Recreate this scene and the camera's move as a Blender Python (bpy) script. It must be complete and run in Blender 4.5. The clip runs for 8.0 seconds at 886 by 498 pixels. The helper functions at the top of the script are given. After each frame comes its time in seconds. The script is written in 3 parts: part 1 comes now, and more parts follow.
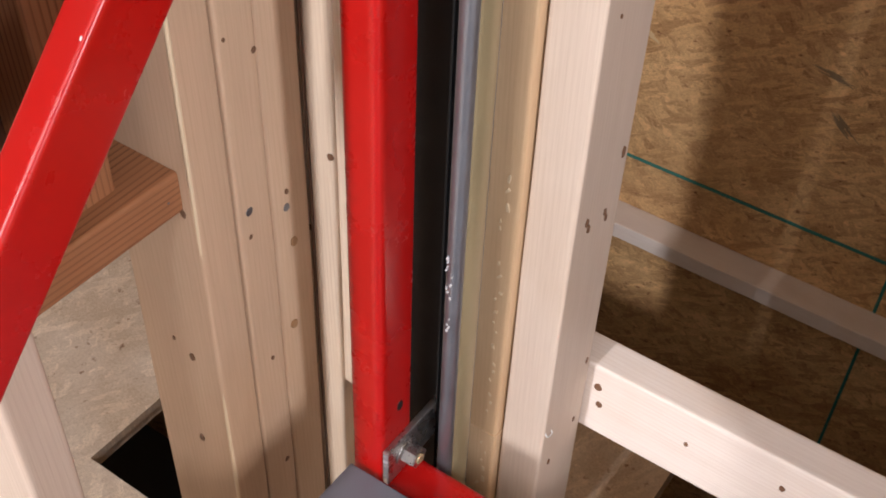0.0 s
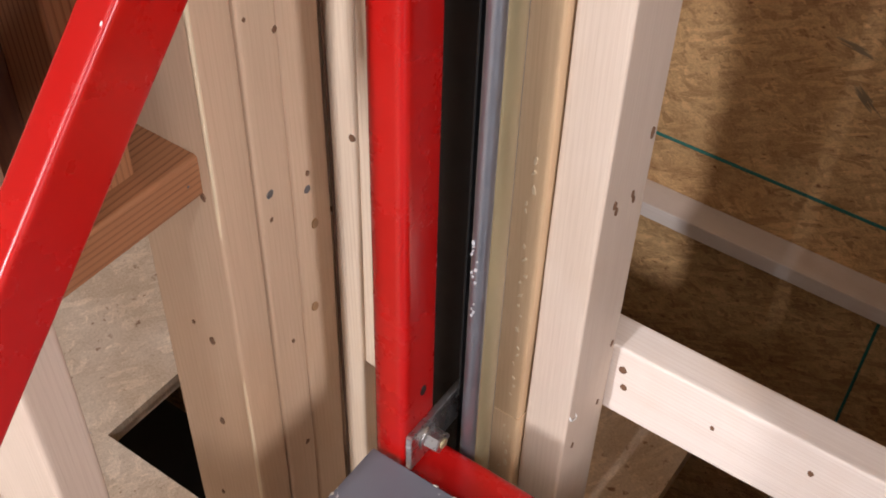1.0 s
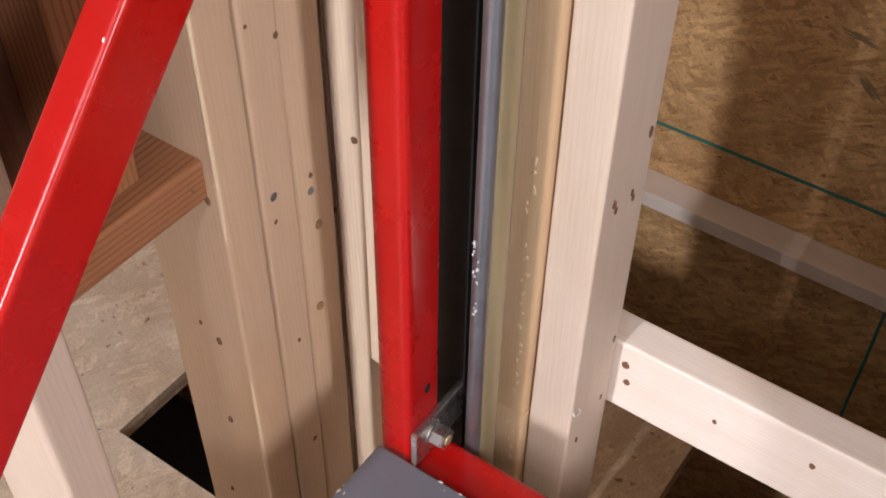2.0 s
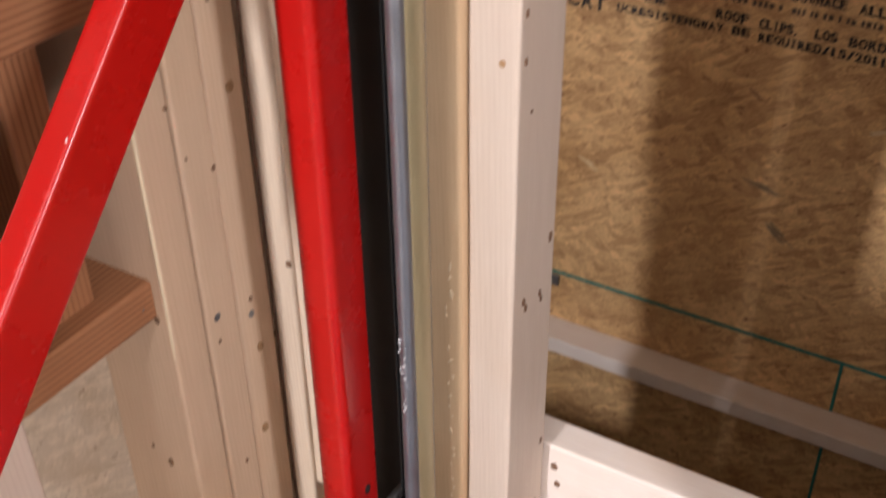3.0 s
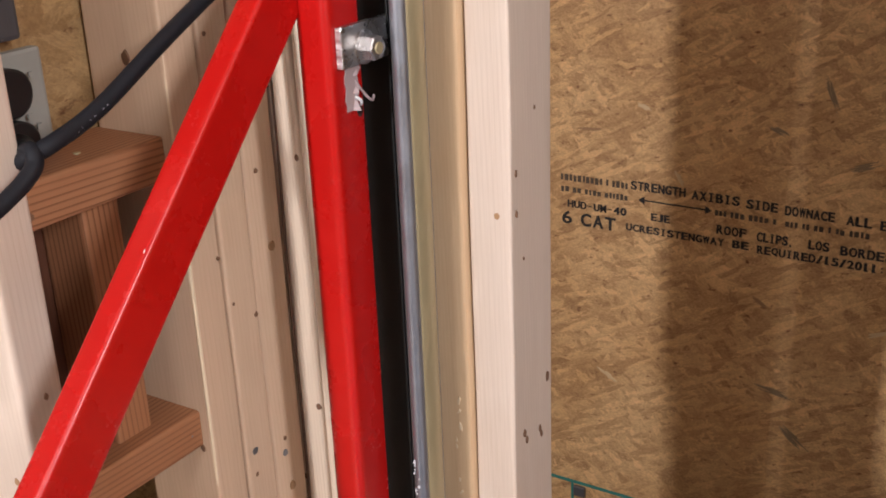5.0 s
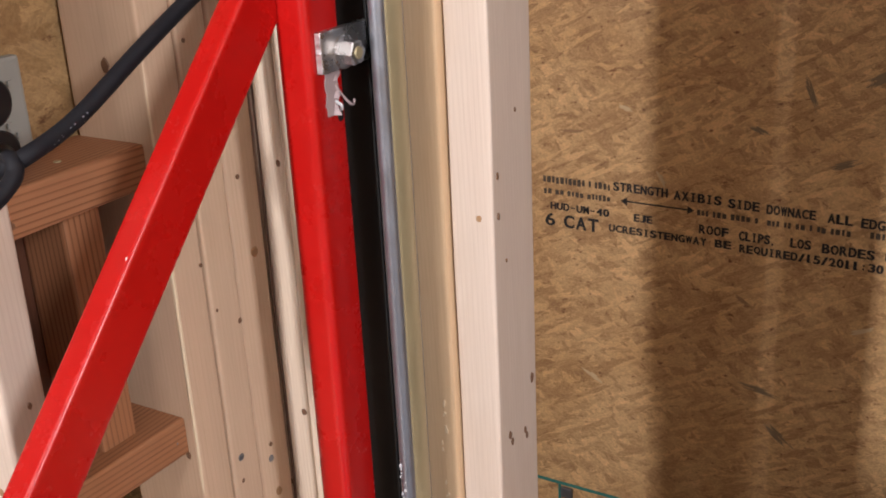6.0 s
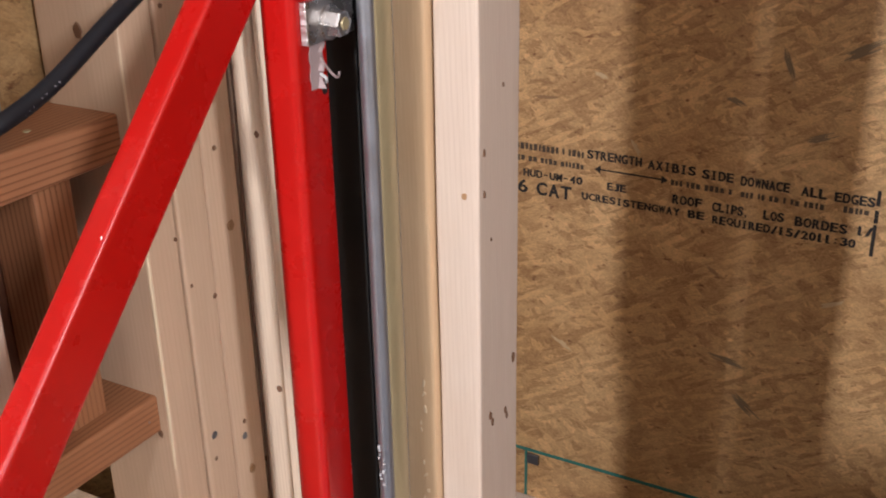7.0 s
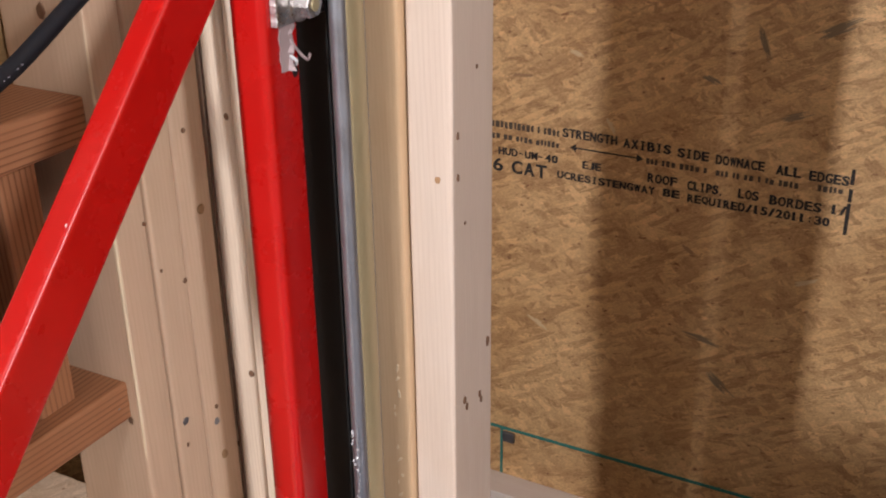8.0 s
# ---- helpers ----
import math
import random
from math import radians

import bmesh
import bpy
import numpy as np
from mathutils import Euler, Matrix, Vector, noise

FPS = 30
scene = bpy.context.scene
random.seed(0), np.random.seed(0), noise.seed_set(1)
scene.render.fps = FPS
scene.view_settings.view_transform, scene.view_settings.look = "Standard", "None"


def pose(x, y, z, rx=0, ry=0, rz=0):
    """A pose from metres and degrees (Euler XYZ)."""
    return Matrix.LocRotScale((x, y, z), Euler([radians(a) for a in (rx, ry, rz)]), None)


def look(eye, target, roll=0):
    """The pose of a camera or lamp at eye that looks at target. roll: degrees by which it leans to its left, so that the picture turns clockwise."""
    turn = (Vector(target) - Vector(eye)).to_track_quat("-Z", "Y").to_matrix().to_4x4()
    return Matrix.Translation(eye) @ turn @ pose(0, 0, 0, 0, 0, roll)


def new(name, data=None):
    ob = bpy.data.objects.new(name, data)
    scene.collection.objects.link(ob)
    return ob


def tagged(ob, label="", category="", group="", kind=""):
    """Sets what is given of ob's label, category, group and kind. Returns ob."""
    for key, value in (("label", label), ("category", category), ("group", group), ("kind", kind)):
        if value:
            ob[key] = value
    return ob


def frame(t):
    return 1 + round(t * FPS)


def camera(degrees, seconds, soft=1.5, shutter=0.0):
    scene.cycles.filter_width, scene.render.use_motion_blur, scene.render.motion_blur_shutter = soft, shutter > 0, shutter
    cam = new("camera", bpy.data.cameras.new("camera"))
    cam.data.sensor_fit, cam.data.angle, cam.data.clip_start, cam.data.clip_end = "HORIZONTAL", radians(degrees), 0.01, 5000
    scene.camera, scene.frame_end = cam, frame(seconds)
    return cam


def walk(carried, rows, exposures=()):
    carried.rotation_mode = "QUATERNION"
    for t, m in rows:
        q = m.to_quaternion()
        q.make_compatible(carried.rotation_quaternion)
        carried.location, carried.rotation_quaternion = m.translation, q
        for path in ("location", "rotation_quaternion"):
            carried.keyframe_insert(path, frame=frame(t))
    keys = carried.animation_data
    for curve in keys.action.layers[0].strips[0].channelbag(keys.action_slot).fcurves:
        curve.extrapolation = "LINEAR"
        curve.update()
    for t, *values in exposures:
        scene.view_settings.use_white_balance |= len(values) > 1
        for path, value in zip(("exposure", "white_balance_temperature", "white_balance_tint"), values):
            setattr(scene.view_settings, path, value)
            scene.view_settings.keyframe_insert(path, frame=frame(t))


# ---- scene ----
cam = camera(43.0, 8.0, soft=1.8, shutter=0.4)
PATH = [
    (0, (0.474, -0.5, 1.591), (-0.324, 0.728, 0.229), 2.6),
    (0.5, (0.466, -0.494, 1.589), (-0.333, 0.711, 0.207), 2.2),
    (1, (0.456, -0.49, 1.586), (-0.338, 0.697, 0.186), 2.0),
    (2.3, (0.468, -0.489, 1.601), (-0.331, 0.68, 0.189), 0.6),
    (2.5, (0.479, -0.506, 1.593), (-0.322, 0.727, 0.237), 0.7),
    (3, (0.546, -0.579, 1.604), (-0.306, 0.827, 0.465), -0.8),
    (3.1, (0.553, -0.587, 1.603), (-0.306, 0.853, 0.513), -1.7),
    (3.5, (0.608, -0.656, 1.6), (-0.325, 0.857, 0.684), -2.0),
    (4, (0.641, -0.69, 1.595), (-0.349, 0.847, 0.785), -2.8),
    (4.5, (0.653, -0.716, 1.587), (-0.363, 0.84, 0.848), -2.3),
    (6, (0.661, -0.719, 1.587), (-0.329, 0.859, 0.858), -2.9),
    (6.5, (0.657, -0.715, 1.588), (-0.311, 0.876, 0.859), -2.7),
    (7, (0.63, -0.701, 1.594), (-0.29, 0.884, 0.793), -1.2),
    (7.5, (0.632, -0.692, 1.595), (-0.221, 0.925, 0.784), -1.6),
    (8, (0.626, -0.689, 1.596), (-0.249, 0.901, 0.755), -0.8),
]
EXPOSURES = [(0.0, 0.0), (8.0, 0.0)]
walk(cam, [(t, look(eye, target, roll)) for t, eye, target, roll in PATH], EXPOSURES)

# ---- light ----
world = bpy.data.worlds.new("world")
world.use_nodes = True
world.node_tree.nodes["Background"].inputs[0].default_value = (0.9, 0.85, 0.8, 1)
world.node_tree.nodes["Background"].inputs[1].default_value = 0.0
scene.world = world


def area_lamp(name, eye, target, power, sx, sy, color):
    data = bpy.data.lights.new(name, "AREA")
    data.shape, data.size, data.size_y, data.energy, data.color = "RECTANGLE", sx, sy, power, color
    ob = new(name, data)
    ob.matrix_world = look(eye, target)
    return ob


LED = (0.94, 0.93, 0.98)
area_lamp("ceiling_lamp_front", (-0.03, -3.2, 2.45), (0.0, 0.5, 0.9), 134, 0.08, 0.7, LED)
area_lamp("ceiling_lamp_second", (0.55, -2.4, 2.45), (0.55, -2.4, 0.0), 18, 0.06, 1.0, LED)
area_lamp("ceiling_lamp_side", (2.35, -1.35, 2.3), (0.0, 0.0, 1.0), 50, 0.15, 0.7, LED)


# ---- materials ----
def material(name):
    m = bpy.data.materials.new(name)
    m.use_nodes = True
    nt = m.node_tree
    return m, nt, nt.nodes["Principled BSDF"]


def node(nt, kind, **inputs):
    n = nt.nodes.new(kind)
    for key, value in inputs.items():
        n.inputs[key.replace("_", " ")].default_value = value
    return n


def ramp(nt, source, stops):
    n = nt.nodes.new("ShaderNodeValToRGB")
    while len(n.color_ramp.elements) < len(stops):
        n.color_ramp.elements.new(0.5)
    for e, (p, c) in zip(n.color_ramp.elements, stops):
        e.position, e.color = p, (*c, 1)
    nt.links.new(source, n.inputs[0])
    return n.outputs[0]


def mix(nt, kind, factor, a, b):
    n = nt.nodes.new("ShaderNodeMix")
    n.data_type, n.blend_type = "RGBA", kind
    for socket, value in ((n.inputs[0], factor), (n.inputs[6], a), (n.inputs[7], b)):
        if hasattr(value, "is_linked"):
            nt.links.new(value, socket)
        elif isinstance(value, tuple):
            socket.default_value = (*value, 1)
        else:
            socket.default_value = value
    return n.outputs[2]


def bump(nt, bsdf, height, strength, distance):
    n = node(nt, "ShaderNodeBump", Strength=strength, Distance=distance)
    nt.links.new(height, n.inputs["Height"])
    nt.links.new(n.outputs[0], bsdf.inputs["Normal"])


def coords(nt, scale, turn=(0, 0, 0), shift=True):
    """Object coordinates, moved by a random amount for each object."""
    tc = nt.nodes.new("ShaderNodeTexCoord")
    source = tc.outputs["Object"]
    if shift:
        info = nt.nodes.new("ShaderNodeObjectInfo")
        mul = nt.nodes.new("ShaderNodeMath")
        mul.operation = "MULTIPLY"
        mul.inputs[1].default_value = 7.3
        nt.links.new(info.outputs["Random"], mul.inputs[0])
        add = nt.nodes.new("ShaderNodeVectorMath")
        nt.links.new(source, add.inputs[0])
        nt.links.new(mul.outputs[0], add.inputs[1])
        source = add.outputs[0]
    if any(turn):
        spin = nt.nodes.new("ShaderNodeMapping")
        spin.inputs["Rotation"].default_value = [radians(a) for a in turn]
        nt.links.new(source, spin.inputs[0])
        source = spin.outputs[0]
    mp = nt.nodes.new("ShaderNodeMapping")
    mp.inputs["Scale"].default_value = scale
    nt.links.new(source, mp.inputs[0])
    return mp.outputs[0]


def noise_tex(nt, vec, scale, detail=4.0, rough=0.55, distortion=0.0):
    n = node(nt, "ShaderNodeTexNoise", Scale=scale, Detail=detail, Roughness=rough, Distortion=distortion)
    nt.links.new(vec, n.inputs["Vector"])
    return n.outputs["Fac"]


def wood(name, axis, dark, light, stain, ring=0.25, period=0.010, waver=2.0, rough=0.55, blotch=0.35):
    """Sawn softwood: growth rings as thin late-wood lines along one axis, fine fibre and soft stains."""
    m, nt, b = material(name)
    i = "xyz".index(axis)

    def squashed(k):
        v = [1.0, 1.0, 1.0]
        v[i] = k
        return coords(nt, v)

    fine = noise_tex(nt, squashed(0.02), 900.0, 3.0, 0.65)
    broad = noise_tex(nt, squashed(0.06), 24.0, 3.0, 0.5, 0.3)
    wave = node(nt, "ShaderNodeTexWave", Scale=0.628 / period, Distortion=waver, Detail=2.0)
    wave.inputs["Detail Scale"].default_value = 0.35
    wave.inputs["Detail Roughness"].default_value = 0.4
    wave.wave_type, wave.bands_direction, wave.wave_profile = "BANDS", "DIAGONAL", "SAW"
    nt.links.new(squashed(0.03), wave.inputs["Vector"])
    base = ramp(nt, broad, [(0.3, dark), (0.7, light)])
    rings = ramp(nt, wave.outputs["Fac"], [(0.0, light), (0.55, light), (0.9, stain), (1.0, light)])
    strength = ramp(nt, noise_tex(nt, squashed(0.1), 40.0, 2.0), [(0.3, (0.35 * ring,) * 3), (0.65, (ring,) * 3)])
    c = mix(nt, "MIX", strength, base, rings)
    c = mix(nt, "MULTIPLY", 0.16, c, ramp(nt, fine, [(0.35, (0.55, 0.46, 0.4)), (0.6, (1, 1, 1))]))
    blot = noise_tex(nt, coords(nt, (1, 1, 0.5)), 7.0, 4.0, 0.55)
    c = mix(nt, "MULTIPLY", blotch, c, ramp(nt, blot, [(0.30, (0.82, 0.70, 0.58)), (0.5, (1, 1, 1)), (0.72, (0.96, 0.90, 0.90))]))
    nt.links.new(c, b.inputs["Base Color"])
    b.inputs["Roughness"].default_value = rough
    b.inputs["Specular IOR Level"].default_value = 0.35
    bump(nt, b, fine, 0.2, 0.0005)
    return m


SPRUCE = {a: wood("spruce_" + a, a, (0.56, 0.39, 0.265), (0.64, 0.46, 0.32), (0.47, 0.305, 0.195), 0.24, 0.0050, 3.0) for a in "xyz"}
PALE = {a: wood("pale_pine_" + a, a, (0.54, 0.43, 0.35), (0.61, 0.50, 0.415), (0.48, 0.37, 0.29), 0.30, 0.0048, 3.0) for a in "xyz"}
CREAM = {a: wood("cream_pine_" + a, a, (0.69, 0.56, 0.43), (0.77, 0.64, 0.505), (0.52, 0.37, 0.25), 0.40, 0.0042, 4.0) for a in "xyz"}
WHITE_PINE = {a: wood("white_pine_" + a, a, (0.78, 0.68, 0.61), (0.84, 0.75, 0.69), (0.70, 0.58, 0.50), 0.35, 0.0050) for a in "xyz"}
FIR = {a: wood("fir_" + a, a, (0.29, 0.125, 0.058), (0.37, 0.17, 0.082), (0.13, 0.044, 0.018), 0.95, 0.0056, 1.6) for a in "xyz"}
LVL = wood("laminated_board", "z", (0.65, 0.455, 0.275), (0.72, 0.52, 0.325), (0.60, 0.40, 0.23), 0.25, 0.004, 2.0, 0.42)
# Near-black fir: the shade of the recess is put into this colour.
SHADE_FIR = wood("shade_fir", "z", (0.075, 0.027, 0.015), (0.11, 0.042, 0.022), (0.04, 0.014, 0.008), 0.5, 0.009)


def strands(name, plane, light, dark, tint, rough=0.6):
    """Oriented strand board: flakes of several directions laid over one another."""
    m, nt, b = material(name)
    colour = None
    height = None
    for i, turn in enumerate((6, -34, 48, -62, 22, -14, 12, -42, 30)):
        wide, long = 44.0 + 11 * (i * 3 % 5), 13.0 + 3.0 * (i * 2 % 5)
        if plane == "xz":
            rot, sc = (0, turn, 0), (long, 1.0, wide)
        elif plane == "yz":
            rot, sc = (turn, 0, 0), (1.0, long, wide)
        else:
            rot, sc = (0, 0, turn), (wide, long, 1.0)
        vec = coords(nt, sc, rot, False)
        warp = node(nt, "ShaderNodeTexNoise", Scale=2.2, Detail=6.0, Roughness=0.7)
        nt.links.new(vec, warp.inputs["Vector"])
        add = nt.nodes.new("ShaderNodeMix")
        add.data_type, add.blend_type = "RGBA", "LINEAR_LIGHT"
        add.inputs[0].default_value = 0.6
        nt.links.new(vec, add.inputs[6])
        nt.links.new(warp.outputs["Color"], add.inputs[7])
        vor = node(nt, "ShaderNodeTexVoronoi", Scale=1.0, Randomness=1.0)
        vor.voronoi_dimensions = "3D"
        nt.links.new(add.outputs[2], vor.inputs["Vector"])
        sep = nt.nodes.new("ShaderNodeSeparateColor")
        nt.links.new(vor.outputs["Color"], sep.inputs[0])
        grain = node(nt, "ShaderNodeTexNoise", Scale=5.0, Detail=5.0, Roughness=0.7)
        nt.links.new(add.outputs[2], grain.inputs["Vector"])
        tone = nt.nodes.new("ShaderNodeMath")
        tone.operation = "MULTIPLY_ADD"
        tone.inputs[1].default_value = 1.55
        nt.links.new(grain.outputs["Fac"], tone.inputs[0])
        shade = nt.nodes.new("ShaderNodeMath")
        shade.operation = "MULTIPLY_ADD"
        shade.inputs[1].default_value, shade.inputs[2].default_value = 0.55, -0.52
        nt.links.new(sep.outputs[0], shade.inputs[0])
        nt.links.new(shade.outputs[0], tone.inputs[2])
        flake = ramp(nt, tone.outputs[0], [(0.14, dark), (0.38, tint), (0.58, light), (0.88, tuple(min(1, 1.35 * c) for c in light))])
        if colour is None:
            colour, height = flake, sep.outputs[2]
        else:
            edge = nt.nodes.new("ShaderNodeMath")
            edge.operation = "GREATER_THAN"
            edge.inputs[1].default_value = 0.6
            nt.links.new(sep.outputs[1], edge.inputs[0])
            pick = nt.nodes.new("ShaderNodeMath")
            pick.operation = "MULTIPLY"
            pick.inputs[1].default_value = 0.85
            nt.links.new(edge.outputs[0], pick.inputs[0])
            colour = mix(nt, "MIX", pick.outputs[0], colour, flake)
            hm = nt.nodes.new("ShaderNodeMix")
            nt.links.new(pick.outputs[0], hm.inputs[0])
            nt.links.new(height, hm.inputs[2])
            nt.links.new(sep.outputs[2], hm.inputs[3])
            height = hm.outputs[0]
    vec = coords(nt, (1, 1, 1), shift=False)
    fibre = noise_tex(nt, vec, 210.0, 5.0, 0.75)
    colour = mix(nt, "MULTIPLY", 0.35, colour, ramp(nt, fibre, [(0.32, (0.35, 0.27, 0.2)), (0.56, (1, 1, 1))]))
    broad = noise_tex(nt, vec, 6.0, 3.0, 0.55)
    colour = mix(nt, "MULTIPLY", 0.6, colour, ramp(nt, broad, [(0.34, (0.70, 0.61, 0.50)), (0.62, (1, 1, 1))]))
    speck = noise_tex(nt, coords(nt, (0.5, 0.5, 1.0), (0, 14, 0), False), 85.0, 4.0, 0.65)
    colour = mix(nt, "MULTIPLY", 0.85, colour, ramp(nt, speck, [(0.29, (0.30, 0.15, 0.08)), (0.37, (1, 1, 1))]))
    nt.links.new(colour, b.inputs["Base Color"])
    b.inputs["Roughness"].default_value = rough
    bump(nt, b, height, 0.35, 0.0012)
    return m


OSB_WALL = strands("strand_board_wall", "xz", (0.665, 0.425, 0.205), (0.34, 0.175, 0.072), (0.525, 0.305, 0.135))
# Sheathing colours lowered to carry the dimness of the stud bay.
OSB_SIDE_SHADED = strands("strand_board_side_shaded", "yz", (0.36, 0.235, 0.11), (0.24, 0.135, 0.055), (0.31, 0.19, 0.08))
OSB_FLOOR = strands("strand_board_floor", "xy", (0.66, 0.56, 0.455), (0.57, 0.46, 0.355), (0.63, 0.525, 0.42))


def paint(name, colour, rough, metal=0.0, wear=None, wear_at=0.3, coat=0.0, scale=30.0, bumpy=0.08, gloss=0.5):
    m, nt, b = material(name)
    vec = coords(nt, (1, 1, 1))
    f = noise_tex(nt, vec, scale, 6.0, 0.65)
    lo = tuple(0.91 * c for c in colour)
    c = ramp(nt, f, [(0.3, lo), (0.7, colour)])
    if wear:
        w = noise_tex(nt, vec, scale * 3.2, 4.0, 0.7)
        c = mix(nt, "MIX", ramp(nt, w, [(wear_at - 0.04, (1, 1, 1)), (wear_at, (0, 0, 0))]), c, wear)
    nt.links.new(c, b.inputs["Base Color"])
    r = ramp(nt, f, [(0.3, (rough * 0.8,) * 3), (0.75, (min(1, rough * 1.3),) * 3)])
    nt.links.new(r, b.inputs["Roughness"])
    b.inputs["Metallic"].default_value = metal
    b.inputs["Specular IOR Level"].default_value = gloss
    b.inputs["Coat Weight"].default_value = coat
    b.inputs["Coat Roughness"].default_value = 0.08
    bump(nt, b, f, bumpy, 0.0006)
    return m


RED = paint("red_enamel", (0.41, 0.005, 0.004), 0.27, wear=(0.55, 0.10, 0.08), wear_at=0.16, scale=14.0, bumpy=0.003, gloss=0.42)
BLACK_STEEL = paint("black_steel", (0.011, 0.011, 0.011), 0.5, 0.0, gloss=0.25)
GALV = paint("galvanised_steel", (0.29, 0.30, 0.33), 0.40, 0.85, scale=60.0)
ZINC_YELLOW = paint("yellow_zinc", (0.44, 0.37, 0.22), 0.42, 0.5, scale=40.0)
ZINC = paint("bright_zinc", (0.52, 0.50, 0.49), 0.28, 0.95, wear=(0.24, 0.20, 0.19), wear_at=0.36, scale=70.0)
SAWN_STEEL = paint("sawn_steel", (0.72, 0.71, 0.72), 0.35, 0.9, scale=150.0)
GREY_PAINT = paint("blue_grey_paint", (0.135, 0.138, 0.165), 0.38, 0.0, wear=(0.5, 0.48, 0.46), wear_at=0.30, scale=18.0, bumpy=0.25)
CHIP = paint("bare_filler", (0.66, 0.60, 0.52), 0.7)
WHITE_PAINT = paint("white_paint", (0.80, 0.79, 0.77), 0.4)
SPLASH = paint("dried_paint_splash", (0.50, 0.50, 0.51), 0.5)
STICKER = paint("torn_sticker", (0.33, 0.25, 0.25), 0.55, bumpy=0.5)
RUBBER = paint("black_rubber", (0.010, 0.010, 0.013), 0.6, scale=80.0, gloss=0.2)
PLASTIC = paint("black_plastic", (0.012, 0.012, 0.012), 0.35)
BOX_GREY = paint("box_grey", (0.28, 0.275, 0.245), 0.5)
BOX_DARK = paint("dark_grey_enclosure", (0.055, 0.052, 0.055), 0.5)
KNOT = paint("knot_wood", (0.17, 0.085, 0.045), 0.6, scale=200.0)
BARK_GAP = paint("bark", (0.13, 0.07, 0.04), 0.85, scale=120.0, bumpy=0.6)
KNOT_LIGHT = paint("pale_knot", (0.34, 0.19, 0.09), 0.6, scale=200.0)
NAIL = paint("nail_steel", (0.22, 0.22, 0.24), 0.4, 0.8)
DENT = paint("bright_dent", (0.76, 0.61, 0.42), 0.35)
GREEN = paint("green_edge_paint", (0.03, 0.19, 0.16), 0.7, wear=(0.25, 0.2, 0.1), wear_at=0.36, scale=50.0)
PRINT_GREY = paint("grey_print", (0.22, 0.22, 0.25), 0.6)
INK = paint("black_ink", (0.025, 0.020, 0.018), 0.75)
FADED_INK = paint("faded_ink", (0.085, 0.058, 0.04), 0.75)
BLUE_INK = paint("blue_chalk", (0.12, 0.12, 0.25), 0.8)
SMUDGE = paint("grey_smudge", (0.27, 0.19, 0.11), 0.7, scale=120.0)
PALE_FLAKE = paint("pale_flake", (0.64, 0.47, 0.27), 0.6, scale=90.0)
PLASTER = paint("plain_board", (0.55, 0.50, 0.44), 0.8, scale=3.0)
# Slab colour kept near black so the cut hole and shaft look unlit.
SHADE_SLAB = paint("shade_dark_slab", (0.06, 0.055, 0.05), 0.85, scale=4.0)
CEIL = paint("ceiling_white", (0.75, 0.73, 0.70), 0.8, scale=3.0)


# ---- building helpers ----
def root_of(ob):
    v = Vector((0, 0, 0))
    while ob is not None:
        v += ob.location
        ob = ob.parent
    return v


def part(name, bm, mat, parent=None, label="", base=None):
    """Links a bmesh, given in world metres, as one mesh object."""
    at = root_of(parent) if parent is not None else Vector(base or (0, 0, 0))
    bmesh.ops.translate(bm, vec=-at, verts=bm.verts)
    me = bpy.data.meshes.new(name)
    bm.to_mesh(me)
    bm.free()
    for m in (mat if isinstance(mat, (list, tuple)) else (mat,)):
        me.materials.append(m)
    ob = new(name, me)
    if parent is not None:
        ob.parent = parent
    else:
        ob.location = at
    if label:
        ob["label"] = label
    return ob


def empty(name, base):
    ob = new(name)
    ob.location = base
    ob.empty_display_size = 0.05
    return ob


def box(bm, lo, hi, r=0.0, seg=2):
    made = bmesh.ops.create_cube(bm, size=1.0)["verts"]
    for v in made:
        v.co = Vector([lo[i] + (v.co[i] + 0.5) * (hi[i] - lo[i]) for i in range(3)])
    if r:
        edges = {e for v in made for e in v.link_edges}
        bmesh.ops.bevel(bm, geom=list(edges), offset=r, segments=seg, affect="EDGES", profile=0.6)
    return bm


def boxed(lo, hi, r=0.0, seg=2):
    return box(bmesh.new(), lo, hi, r, seg)


def rounded(w, h, r, n=3):
    """A rounded rectangle about the origin, as points; short runs beside each corner keep the sides flat."""
    hold = min(0.003, 0.3 * (min(w, h) - 2 * r))
    pts = []
    for cx, cy, a0 in ((w / 2 - r, h / 2 - r, 0), (-w / 2 + r, h / 2 - r, 90), (-w / 2 + r, -h / 2 + r, 180), (w / 2 - r, -h / 2 + r, 270)):
        ca, sa = math.cos(radians(a0)), math.sin(radians(a0))
        arc = [(cx + r * math.cos(radians(a0 + 90 * k / n)), cy + r * math.sin(radians(a0 + 90 * k / n))) for k in range(n + 1)]
        if hold > 0.0003:
            arc = [(arc[0][0] + sa * hold, arc[0][1] - ca * hold)] + arc + [(arc[-1][0] - ca * hold, arc[-1][1] - sa * hold)]
        pts += arc
    return pts


